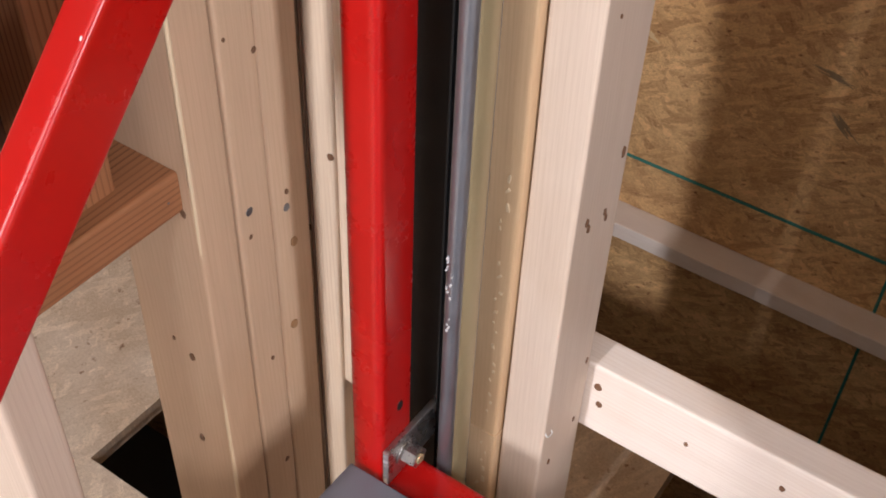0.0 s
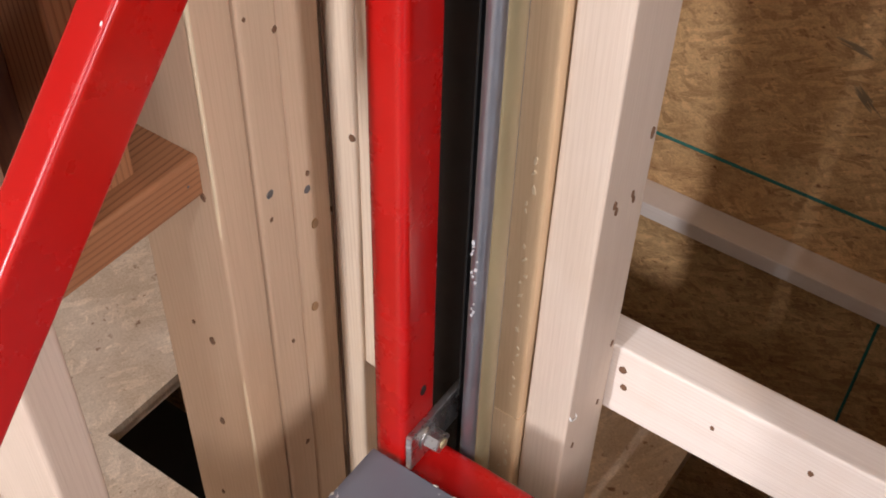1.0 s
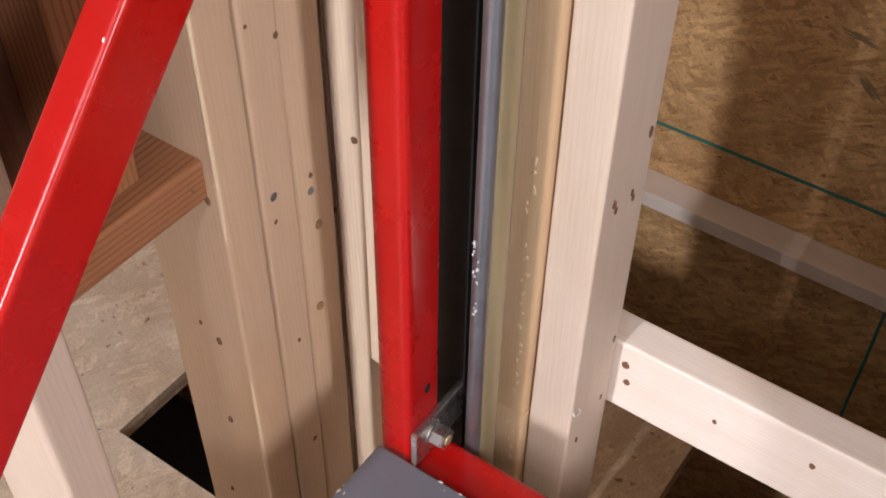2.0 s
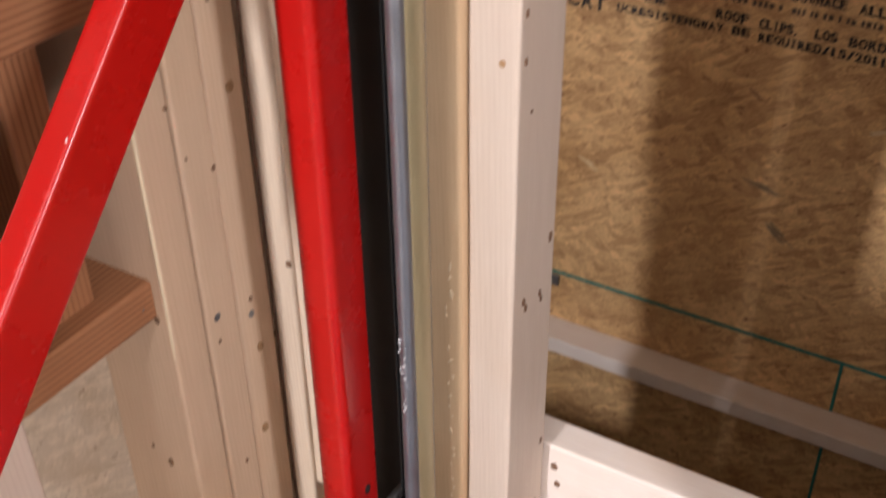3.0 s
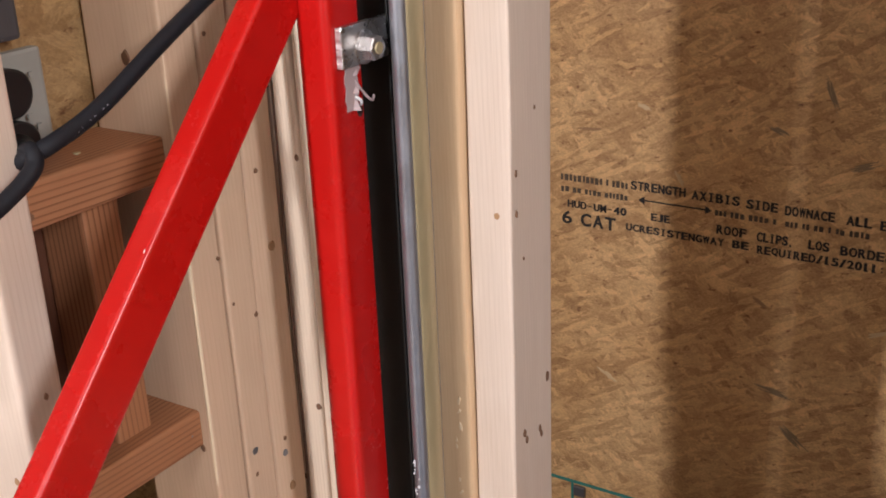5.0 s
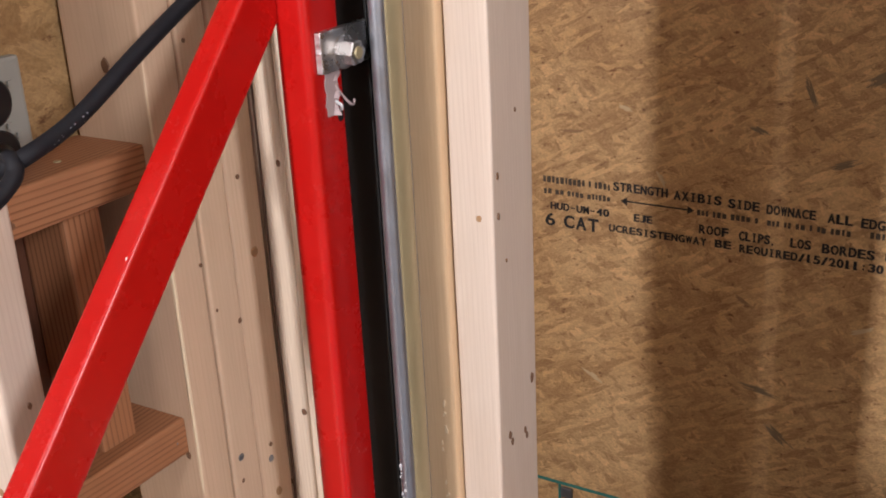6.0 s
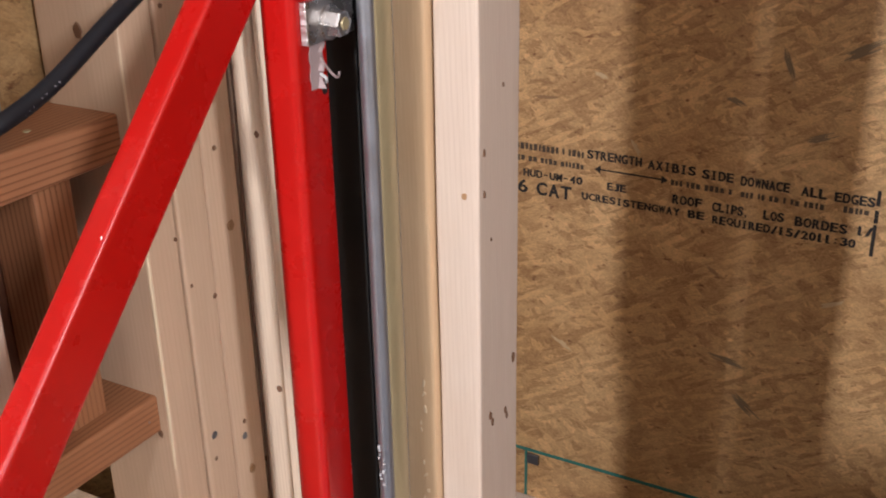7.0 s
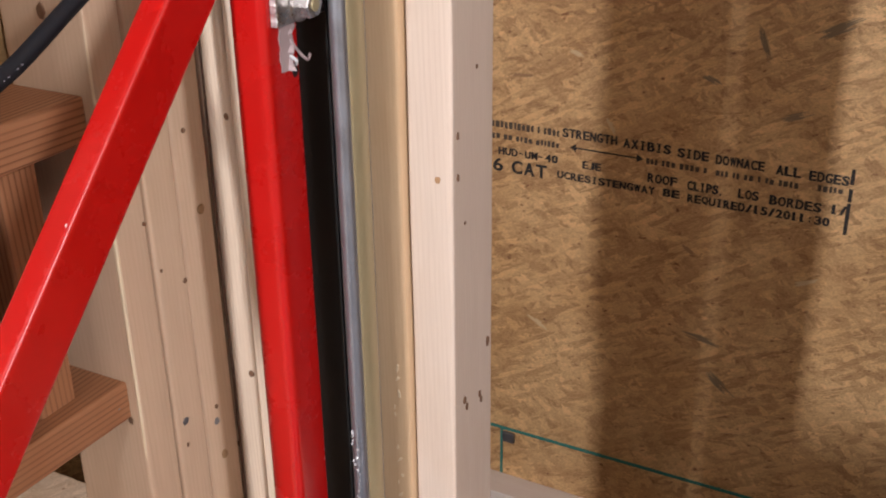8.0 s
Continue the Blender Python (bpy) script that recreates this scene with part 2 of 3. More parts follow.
def sweep(bm, p0, p1, side, outline, step=0.0, wobble=0.0, smooth=True, seed=0.0, closed=True):
    """Runs an outline from p0 to p1; side is the direction of its first axis."""
    p0, p1, side = Vector(p0), Vector(p1), Vector(side).normalized()
    axis = (p1 - p0).normalized()
    up = axis.cross(side).normalized()
    count = max(1, int((p1 - p0).length / step)) if step else 1
    rings = []
    for k in range(count + 1):
        c = p0.lerp(p1, k / count)
        ring = []
        for a, b in outline:
            q = c + side * a + up * b
            if wobble:
                d = noise.noise_vector(Vector((a * 9, b * 9, 6.0 * k / max(1, count) * (p1 - p0).length + seed * 17.3)))
                q = q + (side * d.x + up * d.y) * wobble
            ring.append(bm.verts.new(q))
        rings.append(ring)
    n = len(outline)
    for a, b in zip(rings, rings[1:]):
        for i in range(n if closed else n - 1):
            f = bm.faces.new((a[i], a[(i + 1) % n], b[(i + 1) % n], b[i]))
            f.smooth = smooth
    if closed:
        bm.faces.new(list(reversed(rings[0])))
        bm.faces.new(rings[-1])
    bmesh.ops.recalc_face_normals(bm, faces=bm.faces)
    for f in bm.faces:
        if len(f.verts) > 4:
            for e in f.edges:
                e.smooth = False
    return bm


def timber(lo, hi, axis, r=0.003, wobble=0.0012, seed=0.0):
    """A sawn board between two corners, its length along one axis."""
    i = "xyz".index(axis)
    j, k = [(1, 2), (2, 0), (0, 1)][i]
    mid = [(a + b) / 2 for a, b in zip(lo, hi)]
    p0, p1 = list(mid), list(mid)
    p0[i], p1[i] = lo[i], hi[i]
    side = [0, 0, 0]
    side[j] = 1
    return sweep(bmesh.new(), p0, p1, side, rounded(hi[j] - lo[j], hi[k] - lo[k], r), 0.04, wobble, True, seed)


def disc(at, normal, r, long=1.0, along=(0, 0, 1), thick=0.0008, sides=12, ragged=0.15):
    """A thin raised oval on a face."""
    bm = bmesh.new()
    n = Vector(normal).normalized()
    u = Vector(along)
    u = (u - n * u.dot(n)).normalized()
    w = n.cross(u)
    rim, top = [], []
    for k in range(sides):
        a = 2 * math.pi * k / sides
        s = r * (1 + random.uniform(-ragged, ragged))
        q = Vector(at) + u * (s * long * math.cos(a)) + w * (s * math.sin(a))
        rim.append(bm.verts.new(q - n * 0.001))
        top.append(bm.verts.new(Vector(at) + (q - Vector(at)) * 0.85 + n * thick))
    for k in range(sides):
        bm.faces.new((rim[k], rim[(k + 1) % sides], top[(k + 1) % sides], top[k]))
    bm.faces.new(top)
    bm.faces.new(list(reversed(rim)))
    bmesh.ops.recalc_face_normals(bm, faces=bm.faces)
    return bm


def knot(parent, at, normal, r=0.003, long=1.4, mat=None, name="knot", along=(0, 0, 1)):
    return part(name, disc(at, normal, r, long, along), mat or KNOT, parent)


def tube(points, r, sides=14, closed_ends=True):
    """A round cord along smooth points."""
    bm = bmesh.new()
    P = [Vector(p) for p in points]
    dense = []
    for i in range(len(P) - 1):
        a, b, c, d = P[max(0, i - 1)], P[i], P[i + 1], P[min(len(P) - 1, i + 2)]
        for k in range(8):
            t = k / 8
            dense.append(0.5 * ((2 * b) + (c - a) * t + (2 * a - 5 * b + 4 * c - d) * t * t + (3 * b - a - 3 * c + d) * t ** 3))
    dense.append(P[-1])
    rings = []
    side = Vector((0.3, 0.2, 0.9))
    for i, p in enumerate(dense):
        ax = (dense[min(i + 1, len(dense) - 1)] - dense[max(i - 1, 0)]).normalized()
        side = (side - ax * side.dot(ax)).normalized()
        up = ax.cross(side)
        rings.append([bm.verts.new(p + (side * math.cos(2 * math.pi * k / sides) + up * math.sin(2 * math.pi * k / sides)) * r) for k in range(sides)])
    for a, b in zip(rings, rings[1:]):
        for k in range(sides):
            bm.faces.new((a[k], a[(k + 1) % sides], b[(k + 1) % sides], b[k])).smooth = True
    if closed_ends:
        bm.faces.new(rings[0])
        bm.faces.new(rings[-1])
    bmesh.ops.recalc_face_normals(bm, faces=bm.faces)
    return bm


def prism(at, axis, r, length, sides, r2=None, turn=0.0, smooth=False):
    bm = bmesh.new()
    ax = Vector(axis).normalized()
    u = ax.orthogonal().normalized()
    w = ax.cross(u)
    rings = []
    e = min(0.0012, length * 0.2)
    for d, k in ((0, 1.0), (length - e, 1.0), (length, 0.9)):
        rr = (r2 if (r2 and d) else r) * k
        rings.append([bm.verts.new(Vector(at) + ax * d + (u * math.cos(turn + 2 * math.pi * i / sides) + w * math.sin(turn + 2 * math.pi * i / sides)) * rr) for i in range(sides)])
    for a, b in zip(rings, rings[1:]):
        for i in range(sides):
            bm.faces.new((a[i], a[(i + 1) % sides], b[(i + 1) % sides], b[i])).smooth = smooth
    bm.faces.new(rings[0])
    bm.faces.new(rings[-1])
    bmesh.ops.recalc_face_normals(bm, faces=bm.faces)
    return bm


TOP = 2.55

# ---- structure ----
FLOOR_EDGE_X, FLOOR_EDGE_Y = 0.18, 0.80
HX0, HX1, HY0, HY1 = -0.642, -0.20, 0.142, 0.52


def slab(z0, z1, grow):
    bm = bmesh.new()
    x0, x1, y0, y1 = HX0 - grow, HX1 + grow, HY0 - grow, HY1 + grow
    box(bm, (-3, -4.5, z0), (x0, FLOOR_EDGE_Y, z1))
    box(bm, (x1, -4.5, z0), (FLOOR_EDGE_X, FLOOR_EDGE_Y, z1))
    box(bm, (x0, -4.5, z0), (x1, y0, z1))
    box(bm, (x0, y1, z0), (x1, FLOOR_EDGE_Y, z1))
    return bm


floor = tagged(part("floor", slab(-0.018, 0.0, 0.0), OSB_FLOOR), "pale strand board subfloor with a square cut hole", "floor", kind="structure")
part("floor_layer", slab(-0.040, -0.018, 0.004), OSB_FLOOR, floor)
part("chalk_line", disc((-0.70, 0.10, 0.0005), (0, 0, 1), 0.003, 14, (0.75, 0.66, 0), 0.0004), BLUE_INK, floor, "blue chalk pencil mark")
joist = tagged(part("joist", timber((-0.50, 0.150, -0.28), (0.1, 0.188, -0.12), "x"), SPRUCE["x"], base=(-0.3, 0.42, -0.28)), "dusty wooden floor joist under the cut hole", "joist", kind="structure")
joist2 = tagged(part("joist", timber((-0.88, -0.2, -0.28), (-0.842, 0.79, -0.045), "y"), SPRUCE["y"], base=(-0.86, 0.3, -0.28)), "wooden floor joist along the edge of the cut hole", "joist", kind="structure")
# Added bottom; its darkness is colour standing in for deep shade.
tagged(part("ground", boxed((-3.1, -4.6, -2.5), (3.1, 1.5, -2.4)), SHADE_SLAB), "unseen shaft bottom, coloured dark to stand for the shade below", "floor", kind="structure")
tagged(part("floor_east", boxed((1.5, -4.5, -0.04), (3, -0.064, 0.0)), OSB_FLOOR), "strand board floor beyond the shaft", "floor", kind="structure")
tagged(part("floor_south", boxed((0.184, -4.5, -0.04), (1.496, -1.3, 0.0)), OSB_FLOOR), "strand board floor before the shaft", "floor", kind="structure")

wall_north = tagged(new("wall_north"), "stairwell wall sheathed with printed strand board sheets", "wall", kind="structure")
part("wall_core", boxed((-3.1, 1.395, -2.45), (3.1, 1.46, 2.6)), PLASTER, wall_north)
JZ = 0.060
for lo, hi in (((-3.1, 1.38, JZ + 0.0015), (1.3, 1.394, 1.28)), ((1.303, 1.38, JZ + 0.0015), (3.1, 1.394, 1.28)), ((-3.1, 1.38, 1.283), (3.1, 1.394, 2.6)),
               ((-3.1, 1.38, -1.16), (-0.3585, 1.394, JZ - 0.0015)), ((-0.3555, 1.38, -1.16), (0.3285, 1.394, JZ - 0.0015)),
               ((0.3315, 1.38, -1.16), (3.1, 1.394, JZ - 0.0015)), ((-3.1, 1.38, -2.4), (3.1, 1.394, -1.163))):
    part("osb_sheet", boxed(lo, hi, 0.001, 1), OSB_WALL, wall_north)
part("painted_edge", boxed((-0.9, 1.3775, JZ - 0.004), (0.9, 1.386, JZ + 0.004), 0.001, 1), GREEN, wall_north, "green painted sheet edge")
part("painted_edge", boxed((-0.3605, 1.3778, -1.16), (-0.3535, 1.386, JZ - 0.005), 0.001, 1), GREEN, wall_north, "green painted sheet edge")
part("painted_edge", boxed((0.3265, 1.3778, -1.16), (0.3335, 1.386, JZ - 0.005), 0.001, 1), GREEN, wall_north, "green painted sheet edge")
part("panel_clip", boxed((-0.352, 1.372, JZ - 0.034), (-0.322, 1.382, JZ - 0.008), 0.002), NAIL, wall_north, "dark steel panel clip")

tagged(part("wall_west", boxed((-3.1, -4.6, -2.4), (-3.0, 1.37, 2.6)), PLASTER), "plain board wall", "wall", kind="structure")
tagged(part("wall_east", boxed((3.0, -4.6, -2.4), (3.1, 1.37, 2.6)), PLASTER), "plain board wall", "wall", kind="structure")
tagged(part("wall_south", boxed((-3.0, -4.6, -2.4), (3.0, -4.5, 2.6)), PLASTER), "plain board wall", "wall", kind="structure")
tagged(part("ceiling", boxed((-3.1, -4.6, 2.6), (3.1, 1.5, 2.7)), CEIL), "plain white ceiling", "ceiling", kind="structure")

# ---- print on the strand board ----
PRINT_Y = 1.3785


def glyph(ch):
    """The built-in font's outline of one letter, in its own box from 0 to 1."""
    cu = bpy.data.curves.new("letter", "FONT")
    cu.body, cu.size, cu.offset = ch, 1.0, 0.018 if ch in "689" else 0.028
    tmp = bpy.data.objects.new("letter", cu)
    scene.collection.objects.link(tmp)
    bpy.context.view_layer.update()
    me = bpy.data.meshes.new_from_object(tmp.evaluated_get(bpy.context.evaluated_depsgraph_get()))
    bpy.data.objects.remove(tmp)
    pts, faces = [tuple(v.co) for v in me.vertices], [tuple(p.vertices) for p in me.polygons]
    bpy.data.meshes.remove(me)
    bpy.data.curves.remove(cu)
    x0, x1 = min(p[0] for p in pts), max(p[0] for p in pts)
    y0, y1 = min(p[1] for p in pts), max(p[1] for p in pts)
    return [((p[0] - x0) / (x1 - x0), (p[1] - y0) / (y1 - y0)) for p in pts], faces


GLYPHS = {}


def writing(text, x0, x1, z, cap, ink=None, parent=wall_north):
    """A word in evenly spaced letters of one width, as a marking printer sets them, falling a little to the right."""
    pitch = (x1 - x0) / (len(text) - 0.18)
    bm = bmesh.new()
    for k, ch in enumerate(text):
        if ch == " ":
            continue
        if ch not in GLYPHS:
            GLYPHS[ch] = glyph(ch)
        pts, faces = GLYPHS[ch]
        u0, u1, v0, v1 = 0.0, 0.86, 0.0, 1.0
        if ch in "I1":
            u0, u1 = (0.30, 0.50) if ch == "I" else (0.14, 0.48)
        elif ch == "-":
            u0, u1, v0, v1 = 0.1, 0.7, 0.42, 0.58
        elif ch in ".,":
            u0, u1, v0, v1 = 0.15, 0.4, -0.12 if ch == "," else 0.0, 0.18
        elif ch == ":":
            u0, u1, v0, v1 = 0.28, 0.5, 0.12, 0.75
        for heavy, depth in ((-0.0005, 0.0), (0.0006, 0.0001)):
            vs = [bm.verts.new((x0 + heavy + pitch * (k + u0 + (u1 - u0) * px), PRINT_Y - depth, z + cap * (v0 + (v1 - v0) * py))) for px, py in pts]
            for f in faces:
                bm.faces.new([vs[i] for i in f])
        if ch in "I1":
            for low in (0.0, 0.86) if ch == "I" else (0.0,):
                q = [bm.verts.new((x0 + pitch * (k + px), PRINT_Y - 0.0002, z + cap * py)) for px, py in ((0.12, low), (0.68, low), (0.68, low + 0.14), (0.12, low + 0.14))]
                bm.faces.new(q)
    return part("printed_text", bm, ink or INK, parent, "black printed lettering")


def bars(x0, x1, z, cap, parent=wall_north):
    """Print that cannot be read, as plain bars of its size."""
    x = x0
    while x < x1 - 0.004:
        w = min(random.uniform(0.0045, 0.0085), x1 - x)
        part("printed_bar", boxed((x, PRINT_Y, z + cap * random.uniform(0.0, 0.12)), (x + w, PRINT_Y + 0.001, z + cap * random.uniform(0.8, 1.0))), FADED_INK, parent)
        x += w + random.choice((0.0030, 0.0036, 0.0036, 0.0095))


CAP = 0.0195
for text, x0, x1, z, cap in (("STRENGTH", -0.224, -0.105, 0.8205, CAP), ("AXIBIS", -0.091, 0.008, 0.8185, CAP), ("SIDE", 0.023, 0.085, 0.8165, CAP),
                             ("DOWNACE", 0.100, 0.194, 0.8145, CAP), ("ALL", 0.217, 0.263, 0.813, CAP), ("EDGES", 0.279, 0.351, 0.812, CAP),
                             ("HUD-UM-40", -0.371, -0.234, 0.759, 0.017), ("EJE", -0.177, -0.137, 0.758, 0.017), ("ROOF", -0.035, 0.025, 0.753, CAP),
                             ("CLIPS,", 0.048, 0.122, 0.751, CAP), ("LOS", 0.150, 0.189, 0.752, CAP), ("BORDES", 0.211, 0.308, 0.750, CAP), ("1/", 0.326, 0.354, 0.752, CAP),
                             ("CAT", -0.339, -0.259, 0.720, 0.030), ("6", -0.384, -0.362, 0.720, 0.030), ("BE", -0.001, 0.032, 0.728, 0.017),
                             ("REQUIRED/15/2011:30", 0.050, 0.326, 0.725, 0.0175), ("UCRESISTENGWAY", -0.233, -0.019, 0.7275, 0.0165)):
    writing(text, x0, x1, z, cap)
for x0, x1, z, cap in ((-0.388, -0.232, 0.8185, 0.016), (-0.387, -0.229, 0.793, 0.013), (-0.041, 0.085, 0.791, 0.013), (0.102, 0.271, 0.790, 0.013),
                       (0.297, 0.350, 0.793, 0.013)):
    bars(x0, x1, z, cap)
for z0, z1, lean in ((0.816, 0.846, 0.002), (0.781, 0.807, 0.002), (0.714, 0.778, 0.002)):
    part("printed_bar", boxed((0.3535, PRINT_Y, z0), (0.3605, PRINT_Y + 0.001, z1)), INK, wall_north)
arrow = boxed((-0.195, PRINT_Y, 0.7985), (-0.058, PRINT_Y + 0.001, 0.8015))
for tip, back in ((-0.207, -0.193), (-0.047, -0.061)):
    tri = [arrow.verts.new((tip, PRINT_Y, 0.800)), arrow.verts.new((back, PRINT_Y, 0.809)), arrow.verts.new((back, PRINT_Y, 0.791))]
    arrow.faces.new(tri)
part("printed_arrow", arrow, INK, wall_north, "black printed double arrow")
for x, z, r, long, turn, mat in ((0.105, 0.423, 0.007, 6.0, -10, SMUDGE), (0.15, 0.325, 0.010, 3.6, -38, SMUDGE), (0.295, 1.10, 0.010, 4.2, 28, SMUDGE),
                                 (0.17, 1.06, 0.006, 7.0, -68, SMUDGE), (-0.27, 0.37, 0.006, 6.0, -28, PALE_FLAKE), (-0.12, 0.86, 0.006, 5.0, -60, PALE_FLAKE),
                                 (0.06, 0.62, 0.005, 5.0, -30, KNOT_LIGHT), (-0.32, 0.94, 0.004, 9.0, 3, KNOT_LIGHT), (0.24, 0.93, 0.007, 5.0, 20, SMUDGE),
                                 (0.08, 0.98, 0.006, 4.0, -25, SMUDGE), (-0.2, 1.0, 0.005, 6.0, -20, PALE_FLAKE), (0.3, 0.6, 0.005, 7.0, 25, PALE_FLAKE)):
    a = radians(turn)
    slivers = 5 if mat is SMUDGE else 1
    for k in range(slivers):
        off, slide = (k - (slivers - 1) / 2) * 0.36 * r, random.uniform(-1.2, 1.2) * r * (slivers > 1)
        at = (x - off * math.sin(a) + slide * math.cos(a), 1.3797, z + off * math.cos(a) + slide * math.sin(a))
        thin = r if slivers == 1 else 0.22 * r
        part("surface_flake", disc(at, (0, -1, 0), thin, long * r / thin * random.uniform(0.5, 0.95), (math.cos(a), 0, math.sin(a)), 0.0006, 14, 0.4), mat, wall_north)

ledger = tagged(part("ledger_board", timber((-1.6, 1.302, -0.112), (1.6, 1.379, -0.072), "x", 0.002), WHITE_PINE["x"], base=(0, 1.34, -0.106)),
                "pale pine ledger board fixed along the stairwell wall", "board")
for x in (-0.12, 0.067, 0.17):
    knot(ledger, (x, 1.335 + 0.02 * random.random(), -0.072), (0, 0, 1), 0.005, 1.3)

# ---- right stud wall ----
stud = tagged(part("wall_stud", timber((0.1785, 0.067, 0.0), (0.220, 0.142, TOP), "z", 0.0025, 0.001, 1), PALE["z"], base=(0.2, 0.105, 0)),
              "pale planed pine stud with small knots and nail holes", "stud")
for y, z, r in ((0.076, 1.295, 0.0028), (0.076, 1.259, 0.0028), (0.132, 1.077, 0.0042), (0.086, 1.038, 0.0036), (0.116, 1.028, 0.003), (0.088, 1.214, 0.0014),
                (0.119, 1.021, 0.003), (0.090, 1.029, 0.003), (0.133, 0.842, 0.0035), (0.126, 0.766, 0.003), (0.085, 0.745, 0.003), (0.11, 1.345, 0.0018)):
    knot(stud, (0.220, y, z), (1, 0, 0), 0.68 * r, 2.0)
part("staple", tube([(0.2195, 0.070, 0.802), (0.2215, 0.071, 0.797), (0.2215, 0.080, 0.793), (0.2195, 0.081, 0.796)], 0.0008, 6), WHITE_PAINT, stud, "bent bright staple")
knot(stud, (0.206, 0.067, 1.258), (0, -1, 0), 0.0028, 1.2, KNOT_LIGHT)
jack = tagged(part("laminated_stud", timber((0.118, 0.058, 0.777), (0.1765, 0.140, TOP), "z", 0.003, 0.0008, 2), LVL, base=(0.16, 0.1, 0.777)),
              "yellowish laminated stud with a row of dents", "stud")
jack_low = tagged(part("laminated_stud", timber((0.118, 0.0575, 0.0), (0.1765, 0.140, 0.7764), "z", 0.003, 0.0008, 3), LVL, base=(0.16, 0.1, 0)),
       "short yellowish laminated stud under the upper one", "stud")
for k in range(34):
    z = 1.07 - 0.0125 * k + random.uniform(-0.004, 0.004)
    host, front = (jack, 0.058) if z > 0.785 else (jack_low, 0.0575)
    if abs(z - 0.777) > 0.008 and random.random() < 0.8:
        part("dent", disc((0.1655 + random.uniform(-0.0035, 0.003), front, z), (0, -1, 0), random.uniform(0.0008, 0.0019), random.uniform(1.2, 2.8), (random.uniform(-0.3, 0.8), 0, 1), 0.0004, 8, 0.35), DENT, host)
rail = tagged(part("blocking", timber((0.150, 0.1435, 0.741), (0.640, 0.181, 0.829), "x", 0.0025, 0.0008, 4), WHITE_PINE["x"], base=(0.8, 0.16, 0.741)),
              "pale pine horizontal blocking nailed behind the stud", "blocking")
for x, z, r in ((0.232, 0.803, 0.0042), (0.236, 0.781, 0.0036), (0.323, 0.789, 0.0025), (0.412, 0.796, 0.003), (0.47, 0.775, 0.002)):
    knot(rail, (x, 0.1435, z), (0, -1, 0), r, 1.2)
for x, y in ((0.322, 0.178), (0.43, 0.176)):
    knot(rail, (x, y, 0.829), (0, 0, 1), 0.0026, 1.2)
# Added out of view: keeps the side lamp off stairwell wall and stud side.
tagged(part("light_block_wall", boxed((0.640, -0.062, -2.4), (3.0, 0.181, 2.6)), OSB_WALL), "unseen wall added to block lamp light, faced with strand board", "wall", kind="structure")

# ---- left stud wall ----
STACK = []
for y0, y1, x1, mat, seed in ((-0.0955, -0.0582, 0.0, SPRUCE, 5), (-0.0560, -0.0197, 0.0004, SPRUCE, 6), (-0.0177, 0.0245, -0.0004, SPRUCE, 7)):
    s = tagged(part("wall_stud", timber((-0.088, y0, 0.0), (x1, y1, TOP), "z", 0.003, 0.0012, seed), mat["z"], base=(-0.045, (y0 + y1) / 2, 0)),
               "tan spruce stud nailed up in a stack", "stud", "stacked studs")
    STACK.append(s)
A, B, C = STACK
D = tagged(part("corner_stud", timber((-0.030, 0.0290, 0.0), (0.0235, 0.118, TOP), "z", 0.003, 0.0034, 8), CREAM["z"], base=(0.0, 0.07, 0)),
           "rough pale corner stud with a wavy bark edge", "stud")
# Dark strip along the bark edge paints in the shade of the deep gap.
bark = sweep(bmesh.new(), (0.0006, 0.0272, 0.0), (0.0006, 0.0272, TOP), (1, 0, 0), rounded(0.0018, 0.0030, 0.0006, 2), 0.012, 0.0016, True, 31)
part("bark_edge", bark, BARK_GAP, D, "dark wavy strip of bark that also draws the shaded gap")
for z in (1.025, 1.46):
    knot(B, (0.0004, -0.044, z), (1, 0, 0), 0.0040, 1.0, NAIL, "nail_head")
for z in (1.000, 1.43):
    knot(C, (-0.0004, -0.002, z), (1, 0, 0), 0.0040, 1.0, NAIL, "nail_head")
for s, y, z, r, m in ((B, -0.045, 1.000, 0.0022, KNOT), (B, -0.023, 1.159, 0.0028, KNOT), (A, -0.062, 1.228, 0.0015, KNOT), (B, -0.048, 1.421, 0.002, KNOT),
                      (C, -0.003, 1.291, 0.002, KNOT), (C, 0.008, 1.215, 0.0042, KNOT_LIGHT), (C, -0.001, 1.016, 0.002, KNOT), (C, 0.003, 0.960, 0.0042, KNOT_LIGHT),
                      (C, -0.004, 0.867, 0.0042, KNOT_LIGHT), (B, -0.035, 0.85, 0.002, KNOT), (B, -0.050, 1.18, 0.0016, KNOT), (B, -0.03, 0.70, 0.003, KNOT)):
    knot(s, (0.0003, y, z), (1, 0, 0), r, 1.2, m)
for x, z, r in ((-0.013, 1.052, 0.0028), (-0.031, 0.885, 0.003), (-0.050, 0.896, 0.0015), (-0.037, 0.773, 0.003), (-0.055, 0.645, 0.002), (-0.042, 1.407, 0.0045)):
    knot(A, (x, -0.0955, z), (0, -1, 0), r, 1.6)
bead = bmesh.new()
sweep(bead, (-0.0024, -0.0931, 0.0), (-0.0024, -0.0931, TOP), (1, 0, 0), rounded(0.0040, 0.0036, 0.0015, 2), 0.012, 0.0016, True, 21)
part("worn_edge", bead, DENT, A, "pale chafed stud corner")
for x, z, r in ((0.0215, 1.297, 0.0026), (0.0215, 1.042, 0.003), (-0.004, 0.955, 0.0028)):
    knot(D, (x, 0.0290, z), (0, -1, 0), r, 1.4)

